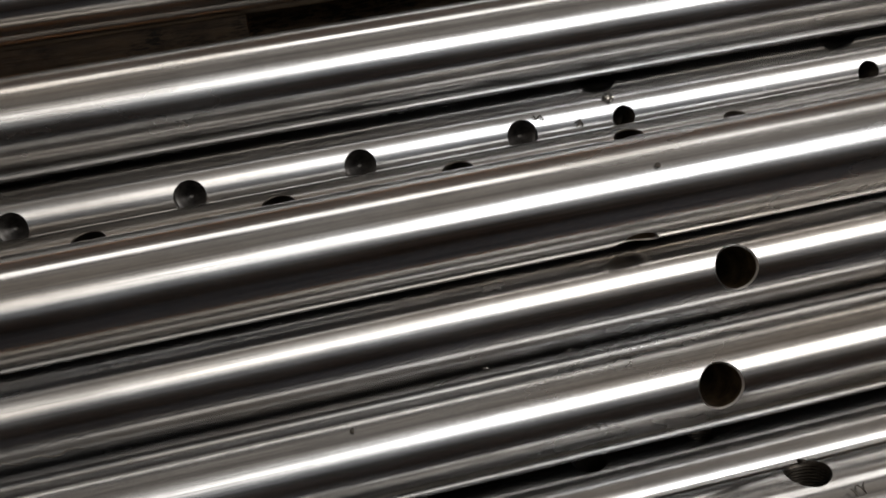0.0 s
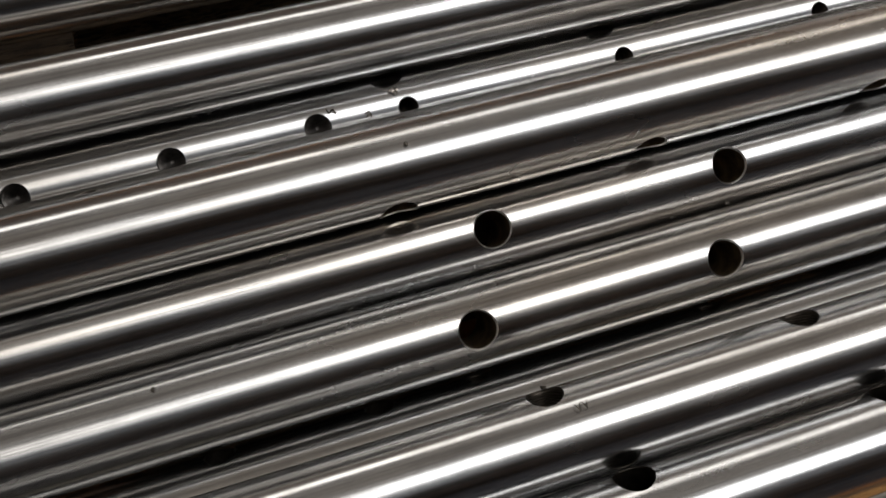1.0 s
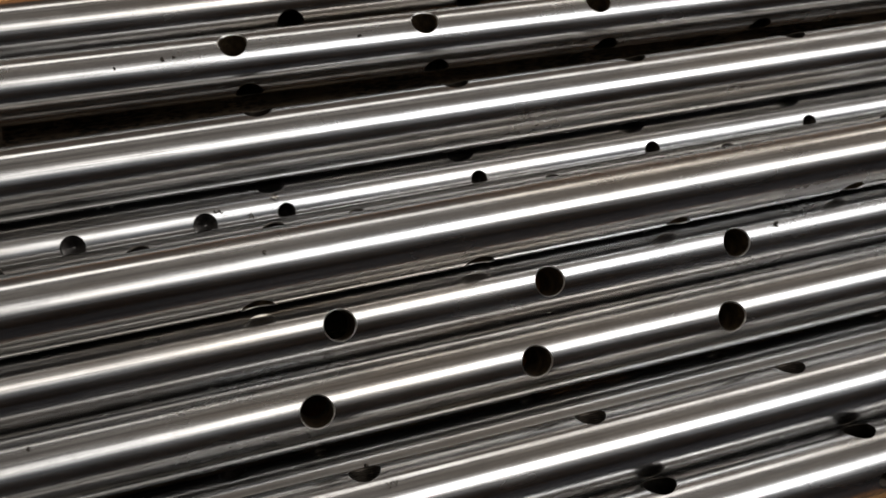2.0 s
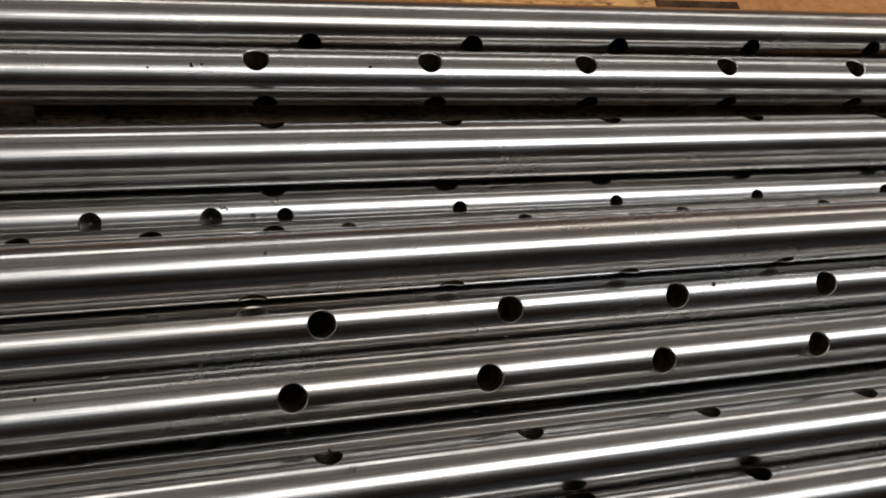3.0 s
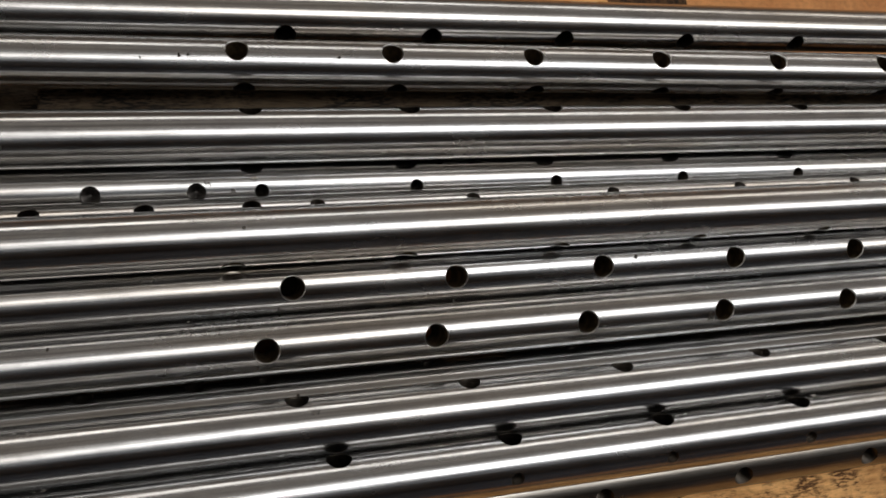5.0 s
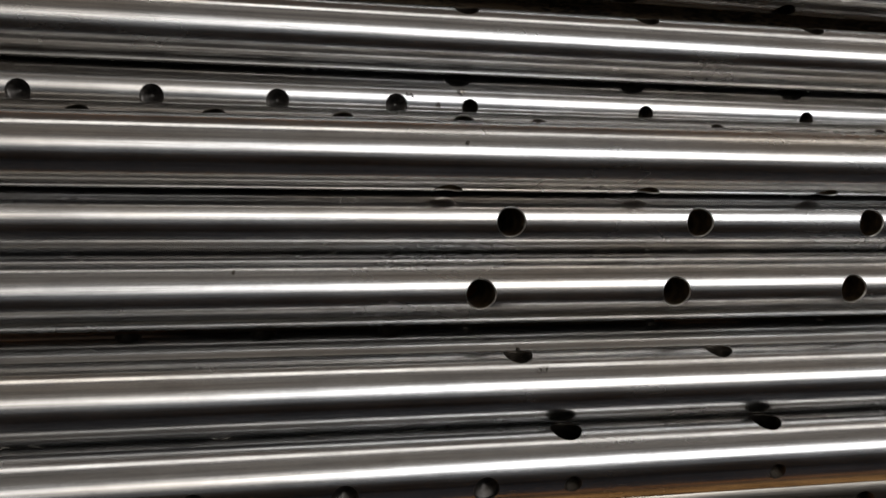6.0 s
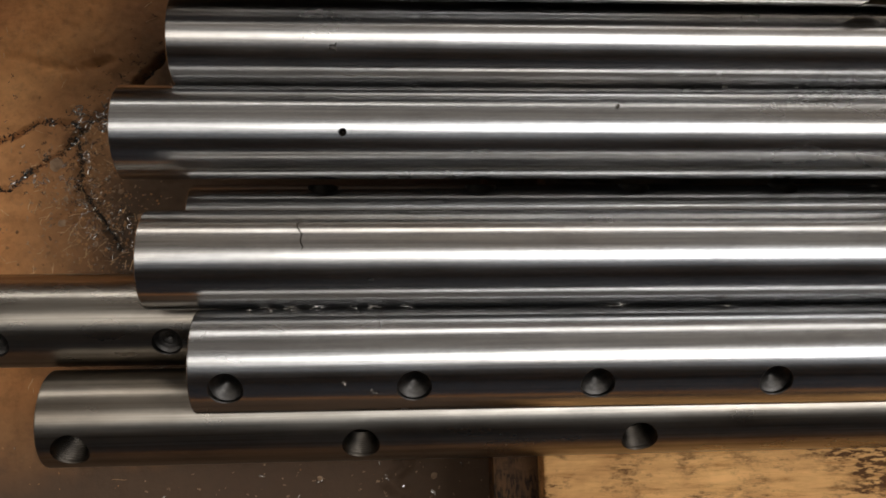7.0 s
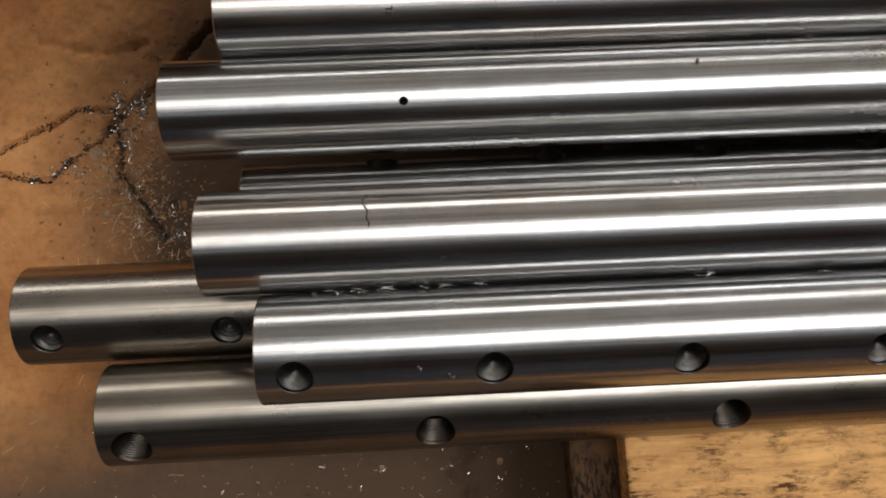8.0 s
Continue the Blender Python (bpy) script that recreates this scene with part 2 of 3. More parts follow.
# blue-grey on the unseen front wall stands in for cool light from there
BLUEWALL = plain_mat("cool_light_wall", (0.05, 0.062, 0.085), (0.085, 0.10, 0.13), 2.0, 0.75)
CRACKDIRT = plain_mat("black_dirt", (0.012, 0.009, 0.006), (0.035, 0.024, 0.016), 90.0, 0.9)
PEBBLE = plain_mat("stone_chip", (0.22, 0.13, 0.072), (0.42, 0.275, 0.165), 80.0, 0.85)


def mesh_of(name, verts, faces, mat, sharp=None):
    me = bpy.data.meshes.new(name)
    me.from_pydata(verts, [], faces)
    me.materials.append(mat)
    me.validate()
    me.update()
    if sharp is not None:
        me.polygons.foreach_set("use_smooth", [True] * len(me.polygons))
        me.set_sharp_from_angle(angle=radians(sharp))
    return me


def part(name, me, parent, at=None, label=""):
    ob = new(name, me)
    ob.parent = parent
    if at is not None:
        ob.matrix_local = at
    if label:
        ob["label"] = label
    return ob


def box_bm(size, at=(0, 0, 0), bevel=0.0, segments=1):
    bm = bmesh.new()
    bmesh.ops.create_cube(bm, size=1.0, matrix=Matrix.Translation(at) @ Matrix.Diagonal((*size, 1)))
    if bevel:
        bmesh.ops.bevel(bm, geom=bm.edges[:], offset=bevel, segments=segments, affect='EDGES', profile=0.5)
    return bm


def bm_mesh(name, bm, mat):
    me = bpy.data.meshes.new(name)
    bm.to_mesh(me)
    bm.free()
    me.materials.append(mat)
    return me


# ---- the room ----
XL, XR, YF, YB = -6.0, 10.0, -5.0, 4.2


def slab(name, lo, hi, mat):
    size = [b - a for a, b in zip(lo, hi)]
    mid = [(a + b) / 2 for a, b in zip(lo, hi)]
    ob = new(name, bm_mesh(name, box_bm(size, mid), mat))
    return tagged(ob, kind="structure")


slab("wall_back", (XL - 0.2, YB, FLOOR), (XR + 0.2, YB + 0.2, ROOF + 0.1), WALL)
slab("wall_front", (XL - 0.2, YF - 0.2, FLOOR), (XR + 0.2, YF, ROOF + 0.1), BLUEWALL)
slab("wall_left", (XL - 0.2, YF, FLOOR), (XL, YB, ROOF + 0.1), WALL)
slab("wall_right", (XR, YF, FLOOR), (XR + 0.2, YB, ROOF + 0.1), DARKWALL)
slab("ceiling", (XL - 0.2, YF - 0.2, ROOF + 0.0), (XR + 0.2, YB + 0.2, ROOF + 0.1), DARKWALL)

def light_frame(x, y, wide, long):
    for name, lo, hi in (("trim", (x - long / 2 - 0.08, y - wide / 2 - 0.08, ROOF - 0.06), (x + long / 2 + 0.08, y - wide / 2, ROOF)),
                         ("trim", (x - long / 2 - 0.08, y + wide / 2, ROOF - 0.06), (x + long / 2 + 0.08, y + wide / 2 + 0.08, ROOF)),
                         ("trim", (x - long / 2 - 0.08, y - wide / 2, ROOF - 0.06), (x - long / 2, y + wide / 2, ROOF)),
                         ("trim", (x + long / 2, y - wide / 2, ROOF - 0.06), (x + long / 2 + 0.08, y + wide / 2, ROOF))):
        slab(name, lo, hi, DARKWALL)


light_frame(1.6, 0.8, 5.3, 13.8)

# cracks in the earth beside the bar ends: polylines in plan
CRACKS = [
    ([(-0.50, 0.085), (-0.454, 0.109), (-0.433, 0.119), (-0.421, 0.127), (-0.397, 0.127), (-0.385, 0.12)], 0.0011, 0.009),
    ([(-0.40, 0.108), (-0.395, 0.116), (-0.378, 0.131), (-0.363, 0.144), (-0.34, 0.171), (-0.326, 0.186), (-0.30, 0.22)], 0.0026, 0.014),
    ([(-0.54, 0.085), (-0.478, 0.079), (-0.457, 0.074), (-0.44, 0.072), (-0.424, 0.088), (-0.403, 0.102), (-0.394, 0.116)], 0.0010, 0.006),
    ([(-0.393, 0.113), (-0.388, 0.096), (-0.388, 0.075), (-0.376, 0.059), (-0.364, 0.043), (-0.352, 0.023)], 0.0022, 0.007),
    ([(-0.145, -0.13), (-0.134, -0.14), (-0.15, -0.155), (-0.136, -0.162), (-0.138, -0.18)], 0.0028, 0.014),
    ([(-0.45, 0.185), (-0.42, 0.175), (-0.395, 0.172), (-0.37, 0.18)], 0.004, 0.003),
]


def seg_dist(px, py, a, b):
    ax, ay = a
    dx, dy = b[0] - ax, b[1] - ay
    k = np.clip(((px - ax) * dx + (py - ay) * dy) / (dx * dx + dy * dy), 0, 1)
    return np.hypot(px - ax - k * dx, py - ay - k * dy)


def earth_height(gx, gy):
    """Height of the earth's surface at arrays of places."""
    gz = np.empty_like(gx)
    for k in np.ndindex(gx.shape):
        p = Vector((gx[k], gy[k], 0.0))
        gz[k] = 0.009 * noise.noise(p * 4) + 0.004 * noise.noise(p * 17) + 0.0018 * noise.noise(p * 60) + 0.0008 * noise.noise(p * 170)
    # trodden, crumbling earth round the bar ends
    near = np.exp(-((gx + 0.365) / 0.055) ** 2 - ((gy - 0.055) / 0.075) ** 2)
    for k in np.argwhere(near > 0.05):
        k = tuple(k)
        p = Vector((gx[k], gy[k], 3.0))
        gz[k] += near[k] * (0.0035 * noise.noise(p * 75) + 0.0024 * noise.noise(p * 190) + 0.0012 * noise.noise(p * 400))
    wob = 0.0013 * np.sin(gx * 310 + 3 * np.sin(gy * 240)) * np.cos(gy * 290 + gx * 90)
    for line, wide, deep in CRACKS:
        d = np.min([seg_dist(gx, gy, a, b) for a, b in zip(line, line[1:])], axis=0) + wob
        gz = gz - deep * np.exp(-(np.maximum(d, 0) / wide) ** 2)
    return gz + FLOOR


def ground():
    xs = np.concatenate([[XL, -3, -1.6, -1.1, -0.8], np.arange(-0.66, -0.56, 0.004), np.arange(-0.56, -0.28, 0.0015), np.arange(-0.279, -0.02, 0.004), np.arange(0.0, 1.6, 0.03), [2, 3, 5, XR]])
    ys = np.concatenate([[YF, -2, -1.0, -0.6, -0.4], np.arange(-0.29, 0.0, 0.004), np.arange(0.0, 0.24, 0.0015), np.arange(0.241, 0.32, 0.004), np.arange(0.33, 1.0, 0.03), [1.4, 2.2, 3.2, YB]])
    gx, gy = np.meshgrid(xs, ys, indexing="ij")
    gz = earth_height(gx, gy)
    n, m = gx.shape
    verts = np.stack([gx, gy, gz], -1).reshape(-1, 3).tolist()
    faces = [(i * m + j, (i + 1) * m + j, (i + 1) * m + j + 1, i * m + j + 1) for i in range(n - 1) for j in range(m - 1)]
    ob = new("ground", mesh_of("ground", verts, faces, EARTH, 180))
    return tagged(ob, "brown packed earth floor with cracks and grit", "ground", kind="structure")


ground()

# ---- the pallet under the bars ----
TOP = 0.061


def pallet():
    base = new("wooden_pallet")
    base.location = (0.0, 0.0, FLOOR)
    tagged(base, "worn wooden pallet of pale planks carrying the steel bars", "pallet")
    rng = random.Random(4)
    y = -0.305
    # the fourth plank reaches left as a dark stand-in for the gap's shade
    for wide, x0, x1 in ((0.205, -0.057, 1.55), (0.13, -0.05, 1.52), (0.14, -0.045, 1.55), (0.13, -0.38, 1.5), (0.10, -0.055, 0.604)):
        gap = 0.022
        bm = box_bm((x1 - x0, wide, 0.022), ((x0 + x1) / 2, y + wide / 2, TOP - 0.011 - FLOOR), 0.002, 2)
        me = bm_mesh("plank", bm, WOOD if wide in (0.205, 0.10) else DIMWOOD)
        part("plank", me, base)
        y += wide + gap
    for x in (0.03, 0.72, 1.42):
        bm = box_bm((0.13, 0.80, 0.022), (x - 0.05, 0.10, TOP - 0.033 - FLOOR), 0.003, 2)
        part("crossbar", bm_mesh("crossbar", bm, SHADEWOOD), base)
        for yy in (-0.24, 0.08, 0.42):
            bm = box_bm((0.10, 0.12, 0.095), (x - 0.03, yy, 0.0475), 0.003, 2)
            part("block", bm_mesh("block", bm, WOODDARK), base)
    return base


pallet()
batten = new("wooden_batten", bm_mesh("wooden_batten", box_bm((0.07, 0.15, 0.0948 - TOP), (0.35, 0.107, (TOP + 0.0948) / 2), 0.002, 2), WOODDARK))
tagged(batten, "short dark wooden batten lying on the pallet planks", "batten")

# ---- drilled steel bars ----
SEG = 120
bore_meshes = {}


def ring_offsets(R, r, half_x, k, side):
    """Matching points of a hole's rim and of the patch round it, as (x, arc angle) about the hole."""
    step = 2 * math.pi / SEG
    outer = [(half_x[1], i * step) for i in range(-k, k + 1)]
    outer += [(half_x[1] + (half_x[0] - half_x[1]) * (i + 1) / (side + 1), k * step) for i in range(side)]
    outer += [(half_x[0], i * step) for i in range(k, -k - 1, -1)]
    outer += [(half_x[0] + (half_x[1] - half_x[0]) * (i + 1) / (side + 1), -k * step) for i in range(side)]
    angles = [math.atan2(R * math.sin(a) if abs(a) < 1.5 else R, x) for x, a in outer]
    return outer, angles


def bore_mesh(R, r, depth, style):
    """The wall of one drilled hole; it looks along its own z, and starts at the bar's surface."""
    key = (R, r, depth, style)
    if key in bore_meshes:
        return bore_meshes[key]
    n = 40
    lip = 0.0008 if style == "through" else 0.0004
    rings = [(r + lip, None, 0.0), (r, None, -lip * 1.2)]
    if style == "threaded":
        z = -0.0018
        while z > -depth + 0.003:
            rings += [(r - 0.0007, None, z), (r, None, z - 0.0007)]
            z -= 0.0016
    rings += [(r, "flat", -depth)]
    verts, faces = [], []
    for rad, flat, dz in rings:
        for i in range(n):
            a = 2 * math.pi * i / n
            x, y = rad * math.cos(a), rad * math.sin(a)
            z = R - depth if flat else math.sqrt(R * R - y * y) + dz
            verts.append((x, y, max(z, R - depth)))
    for q in range(len(rings) - 1):
        for i in range(n):
            j = (i + 1) % n
            faces.append((q * n + i, q * n + j, (q + 1) * n + j, (q + 1) * n + i))
    if style != "through":
        # the drill point's cone, with faint turning grooves
        steps = [(0.93, 0.0), (0.74, 0.0), (0.71, 0.0003), (0.5, 0.0), (0.47, 0.0003), (0.26, 0.0), (0.23, 0.0003)] if style == "dimple" else [(0.5, 0.0)]
        for share, groove in steps:
            base = len(verts)
            verts += [(r * share * math.cos(2 * math.pi * i / n), r * share * math.sin(2 * math.pi * i / n), R - depth - r * 0.58 * (1 - share) - groove) for i in range(n)]
            faces += [(base - n + i, base - n + (i + 1) % n, base + (i + 1) % n, base + i) for i in range(n)]
        tip = len(verts)
        verts.append((0, 0, R - depth - r * 0.58))
        last = tip - n
        faces += [(last + i, last + (i + 1) % n, tip) for i in range(n)]
    ring = None
    if style == "through":
        ring = mesh_of("chamfer", verts[:2 * n], faces[:n], RIM, 60)
        faces = faces[n:]
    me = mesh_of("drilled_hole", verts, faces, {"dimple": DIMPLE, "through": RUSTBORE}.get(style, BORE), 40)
    bore_meshes[key] = me, ring
    return me, ring


HOLE_NAMES = {"through": "through_hole", "threaded": "threaded_hole", "dimple": "blind_hole", "blind": "blind_hole", "small": "pin_hole"}
end_meshes = {}


def end_mesh(rad):
    """The turned end face of a bar: shallow rings round a small centre mark; it looks along its own z."""
    if rad not in end_meshes:
        n = 60
        prof = [(rad, 0.0), (rad * 0.9, 0.0), (rad * 0.86, -0.0002), (rad * 0.5, -0.0002), (rad * 0.46, 0.0), (0.0035, 0.0), (0.0012, -0.003)]
        verts = [(q * math.cos(2 * math.pi * i / n), q * math.sin(2 * math.pi * i / n), h) for q, h in prof for i in range(n)]
        faces = [(k * n + i, k * n + (i + 1) % n, (k + 1) * n + (i + 1) % n, (k + 1) * n + i) for k in range(len(prof) - 1) for i in range(n)]
        faces.append([(len(prof) - 1) * n + i for i in range(n)])
        me = mesh_of("end_face", verts, [tuple(f) for f in faces], DIMPLE, 30)
        end_meshes[rad] = me
    return end_meshes[rad]


def bar(name, y, z, slope, x0, x1, R, holes, label, rounded=0.0009, mat=None):
    """One bar along x. holes: (x, angle in degrees from upright towards +y, radius, depth, style)."""
    holes = [h for h in holes if x0 + 0.012 < h[0] < x1 - 0.03]
    extra = [(x, a + 180, r, d, s) for x, a, r, d, s in holes if s == "through"]
    cuts = holes + extra
    step = 2 * math.pi / SEG
    patches = []
    for x, a, r, d, s in cuts:
        rim = r + (0.0008 if s == "through" else 0.0004)
        k = int(math.ceil(math.asin(rim / R) / step)) + 2
        w = rim + 0.003
        patches.append([x - w, x + w, x, round(radians(a) / step), k, rim])
    patches.sort()
    groups = []
    for p in patches:
        if groups and p[0] <= groups[-1][1]:
            groups[-1][1] = max(groups[-1][1], p[1])
            groups[-1][2].append(p)
        else:
            groups.append([p[0], p[1], [p]])
    verts, faces, seen = [], [], {}

    def vert(x, ang, rad=None):
        rad = R if rad is None else rad
        key = (round(x, 6), round(ang % (2 * math.pi), 5) % round(2 * math.pi, 5), rad)
        if key not in seen:
            seen[key] = len(verts)
            verts.append((x, rad * math.sin(ang), rad * math.cos(ang)))
        return seen[key]

    def strip(xa, xb, skip=()):
        for i in range(SEG):
            if i not in skip:
                a, b = i * step, (i + 1) * step
                faces.append((vert(xa, a), vert(xa, b), vert(xb, b), vert(xb, a)))

    at = x0 + rounded
    for ga, gb, ps in groups:
        strip(at, ga)
        skip = set()
        for _, _, x, c, k, rim in ps:
            skip |= {(c + i) % SEG for i in range(-k, k)}
            outer, angles = ring_offsets(R, rim, (ga - x, gb - x), k, 17)
            out = [vert(x + ox, (c * step) + oa) for ox, oa in outer]
            inner = [vert(x + rim * math.cos(t), c * step + math.asin(rim * math.sin(t) / R)) for t in angles]
            for i in range(len(out)):
                j = (i + 1) % len(out)
                faces.append((out[i], out[j], inner[j], inner[i]))
        strip(ga, gb, skip)
        at = gb
    strip(at, x1 - rounded)
    for xe, xi, flip in ((x0, x0 + rounded, True), (x1, x1 - rounded, False)):
        prof = [(xi + (xe - xi) * math.sin(q), R - rounded * (1 - math.cos(q))) for q in np.linspace(0, math.pi / 2, 5)]
        prof[0] = (xi, R)
        for (xa, ra), (xb, rb) in zip(prof, prof[1:]):
            for i in range(SEG):
                a, b = i * step, (i + 1) * step
                faces.append((vert(xa, a, ra if ra != R else None), vert(xb, a, rb), vert(xb, b, rb), vert(xa, b, ra if ra != R else None)))
    me = mesh_of(name, verts, faces, mat or STEEL)
    bm = bmesh.new()
    bm.from_mesh(me)
    bmesh.ops.recalc_face_normals(bm, faces=bm.faces[:])
    bm.to_mesh(me)
    bm.free()
    me.polygons.foreach_set("use_smooth", [True] * len(me.polygons))
    normals = []
    for p in me.polygons:
        for vi in p.vertices:
            v = me.vertices[vi].co
            rad = math.hypot(v.y, v.z)
            if len(p.vertices) > 8:
                normals.append(p.normal.copy())
            elif x0 + rounded - 1e-5 <= v.x <= x1 - rounded + 1e-5:
                normals.append(Vector((0, v.y / rad, v.z / rad)))
            else:
                lean = min(1.0, (x0 + rounded - v.x if v.x < 0 else v.x - x1 + rounded) / rounded)
                side = -1 if v.x < 0 else 1
                up = math.sqrt(max(0.0, 1 - lean * lean))
                normals.append(Vector((side * lean, up * v.y / rad, up * v.z / rad)).normalized())
    me.normals_split_custom_set(normals)
    ob = new(name, me)
    ob.matrix_world = pose(0, y, z, 0, 0, math.degrees(slope))
    tagged(ob, label, "steel bar", "stacked steel bars")
    for x, a, r, d, s in cuts:
        turn = round(radians(a) / step) * step
        m = Matrix.Translation((x, 0, 0)) @ Matrix.Rotation(-turn, 4, 'X')
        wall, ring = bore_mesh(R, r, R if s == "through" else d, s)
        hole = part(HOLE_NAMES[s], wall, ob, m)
        if ring:
            part("chamfer", ring, hole)
    for xe, side in ((x0, -1), (x1, 1)):
        part("end_face", end_mesh(R - rounded), ob, pose(xe, 0, 0, 0, 90 * side, 0))
    return ob


P, SHORT, GAP = 0.15, 0.0907, 0.0588
END = 2.75


def even(x, a, r, d, s, pitch=P, to=END):
    return [(x + pitch * i, a, r, d, s) for i in range(int((to - x) / pitch) + 1)]


def stepped(x, a, r_end, r, count=5, style="dimple", depth=0.0034):
    """A row with a few closely set blind holes at the bar's end, then evenly spaced ones."""
    near = [(x - GAP - SHORT * i, a, r_end, depth, style) for i in range(count)]
    return near + even(x, a, r, 0.02, "threaded")


R0 = 0.0252
BIG = 0.0104
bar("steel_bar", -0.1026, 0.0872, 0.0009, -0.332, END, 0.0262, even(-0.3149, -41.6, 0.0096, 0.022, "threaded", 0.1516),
    "dull, darker ground steel bar with wide-set threaded holes on planks", mat=DULLSTEEL)
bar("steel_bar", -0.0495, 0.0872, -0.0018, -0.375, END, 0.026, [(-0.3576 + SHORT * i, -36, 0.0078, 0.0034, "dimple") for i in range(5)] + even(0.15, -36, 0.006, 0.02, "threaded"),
    "dull, darker dimpled steel bar whose end reaches past the others", mat=DULLSTEEL)
bar("steel_bar", 0.0036, 0.0862, 0.0, -0.2601, END, R0, stepped(0.146, 56, 0.0086, 0.0062, 5, "blind", 0.016),
    "ground steel bar lying low between two others, blind holes along it")
bar("steel_bar", -0.0768, 0.134, -0.0028, -0.2445, END, 0.0261, even(0.1963, 54, BIG, 0.03, "blind") + stepped(0.1951, -37, 0.0082, 0.0056),
    "bright ground steel bar with closely set blind holes near its end")
bar("steel_bar", -0.0249, 0.1365, -0.003, -0.2712, END, 0.0256, even(0.1667, 52.9, 0.0096, 0.03, "threaded"),
    "bright ground steel bar with threaded holes and a curl of swarf")
bar("steel_bar", 0.0505, 0.1185, -0.0007, -0.2934, END, 0.0258, even(0.1469, -22.6, BIG, 0.03, "through") + [(-0.1717, -17, 0.0018, 0.006, "small")],
    "bright ground steel bar with large through holes and one tiny hole")
bar("steel_bar", 0.1022, 0.1215, 0.0, -0.2657, END, 0.0258, even(0.173, -21, BIG, 0.03, "through"),
    "bright ground steel bar with large evenly spaced through holes")
bar("steel_bar", 0.1649, 0.1199, 0.0, -0.42, END, R0, stepped(0.203, 16, 0.0082, 0.0065, 6, "blind", 0.016),
    "ground steel bar half hidden below its neighbour, blind holes")
bar("steel_bar", 0.2128, 0.0935, -0.005, -0.45, END, R0, stepped(0.157, -30, 0.0082, 0.0062, 7),
    "ground steel bar lying low with blind and small threaded holes")
bar("steel_bar", 0.1362, 0.1632, 0.0, -0.43, END, R0, even(0.1236, -102, BIG, 0.012, "through"),
    "bright ground steel bar lying on top, holes on its flank")
bar("steel_bar", 0.2467, 0.1350, -0.0028, -0.40, END, 0.026, even(0.1495, 45, BIG, 0.012, "blind") + even(0.1495, 225, BIG, 0.012, "blind"),
    "bright ground steel bar beside a dark gap, holes on both flanks")
bar("steel_bar", 0.2625, 0.0862, -0.002, -0.40, END, R0, [], "ground steel bar hidden below the top ones")
bar("steel_bar", 0.3279, 0.130, -0.0128, -0.44, END, 0.0245, even(0.1417, 1.9, BIG, 0.03, "through") + even(0.1485, -103, BIG, 0.012, "blind"),
    "bright ground steel bar with large holes facing straight up")
bar("steel_bar", 0.3815, 0.128, -0.0034, -0.41, END, R0, even(0.191, -76, BIG, 0.03, "blind"),
    "bright ground steel bar at the back edge with large holes")
strip = new("wooden_strip", bm_mesh("wooden_strip", box_bm((2.2, 0.05, 0.03), (1.06, 0.315, TOP + 0.015), 0.003, 2), DIMWOOD))
tagged(strip, "long shade-darkened wooden strip lying in the gap between bars", "wooden strip")

# ---- swarf, chips and grit ----
SLOPES = {"Q": -0.0128, "Y": -0.005, "F": -0.0028, "D": -0.003}
AXES = {"F": (-0.0768, 0.134, 0.0261), "D": (-0.0249, 0.1365, 0.0256), "B": (0.0505, 0.1185, 0.0258), "A": (0.1022, 0.1215, 0.0258),
        "Y": (0.2128, 0.0935, 0.0252), "Z": (0.1362, 0.1632, 0.0252), "Q": (0.3279, 0.130, 0.0245)}


def tube(points, rad, verts, faces, sides=5):
    """Adds a thin wire along the points to a mesh in the making."""
    pts = [Vector(p) for p in points]
    base = len(verts)
    for i, p in enumerate(pts):
        d = (pts[min(i + 1, len(pts) - 1)] - pts[max(i - 1, 0)]).normalized()
        u = d.orthogonal().normalized()
        w = d.cross(u)
        taper = 0.35 if i in (0, len(pts) - 1) else 1.0
        for k in range(sides):
            a = 2 * math.pi * k / sides
            verts.append(tuple(p + (u * math.cos(a) + w * math.sin(a)) * rad * taper))
    for i in range(len(pts) - 1):
        for k in range(sides):
            j = (k + 1) % sides
            faces.append((base + i * sides + k, base + i * sides + j, base + (i + 1) * sides + j, base + (i + 1) * sides + k))


def curl(rng, length, rad, bend=1.0):
    """Points of a loose curl of swarf that starts at the origin and lies about the xy plane."""
    turns, n = rng.uniform(0.6, 2.6) * bend, 14
    width = length * rng.uniform(0.12, 0.3)
    heading = rng.uniform(0, 2 * math.pi)
    c, s = math.cos(heading), math.sin(heading)
    out = []
    for i in range(n):
        k = i / (n - 1)
        a = turns * 2 * math.pi * k
        x, y, z = length * (k - 0.5), width * math.cos(a), rad + width * 0.5 * (1 + math.sin(a))
        out.append((c * x - s * y, s * x + c * y, z))
    return out


def on_bar(key, x, angle):
    y, z, R = AXES[key]
    a = radians(angle)
    return Matrix.Translation((x, y + SLOPES.get(key, 0.0) * x + R * math.sin(a), z + R * math.cos(a))) @ Matrix.Rotation(-a, 4, 'X')


def chip(key, x, angle, length, rad, seed, mat, label):
    rng = random.Random(seed)
    verts, faces = [], []
    for _ in range(2 if length < 0.006 else 1):
        tube(curl(rng, length, rad), rad, verts, faces)
    ob = new("metal_chip", mesh_of("metal_chip", verts, faces, mat, 60))
    ob.matrix_world = on_bar(key, x, angle)
    return tagged(ob, label, "metal chip", "chips on the bars")


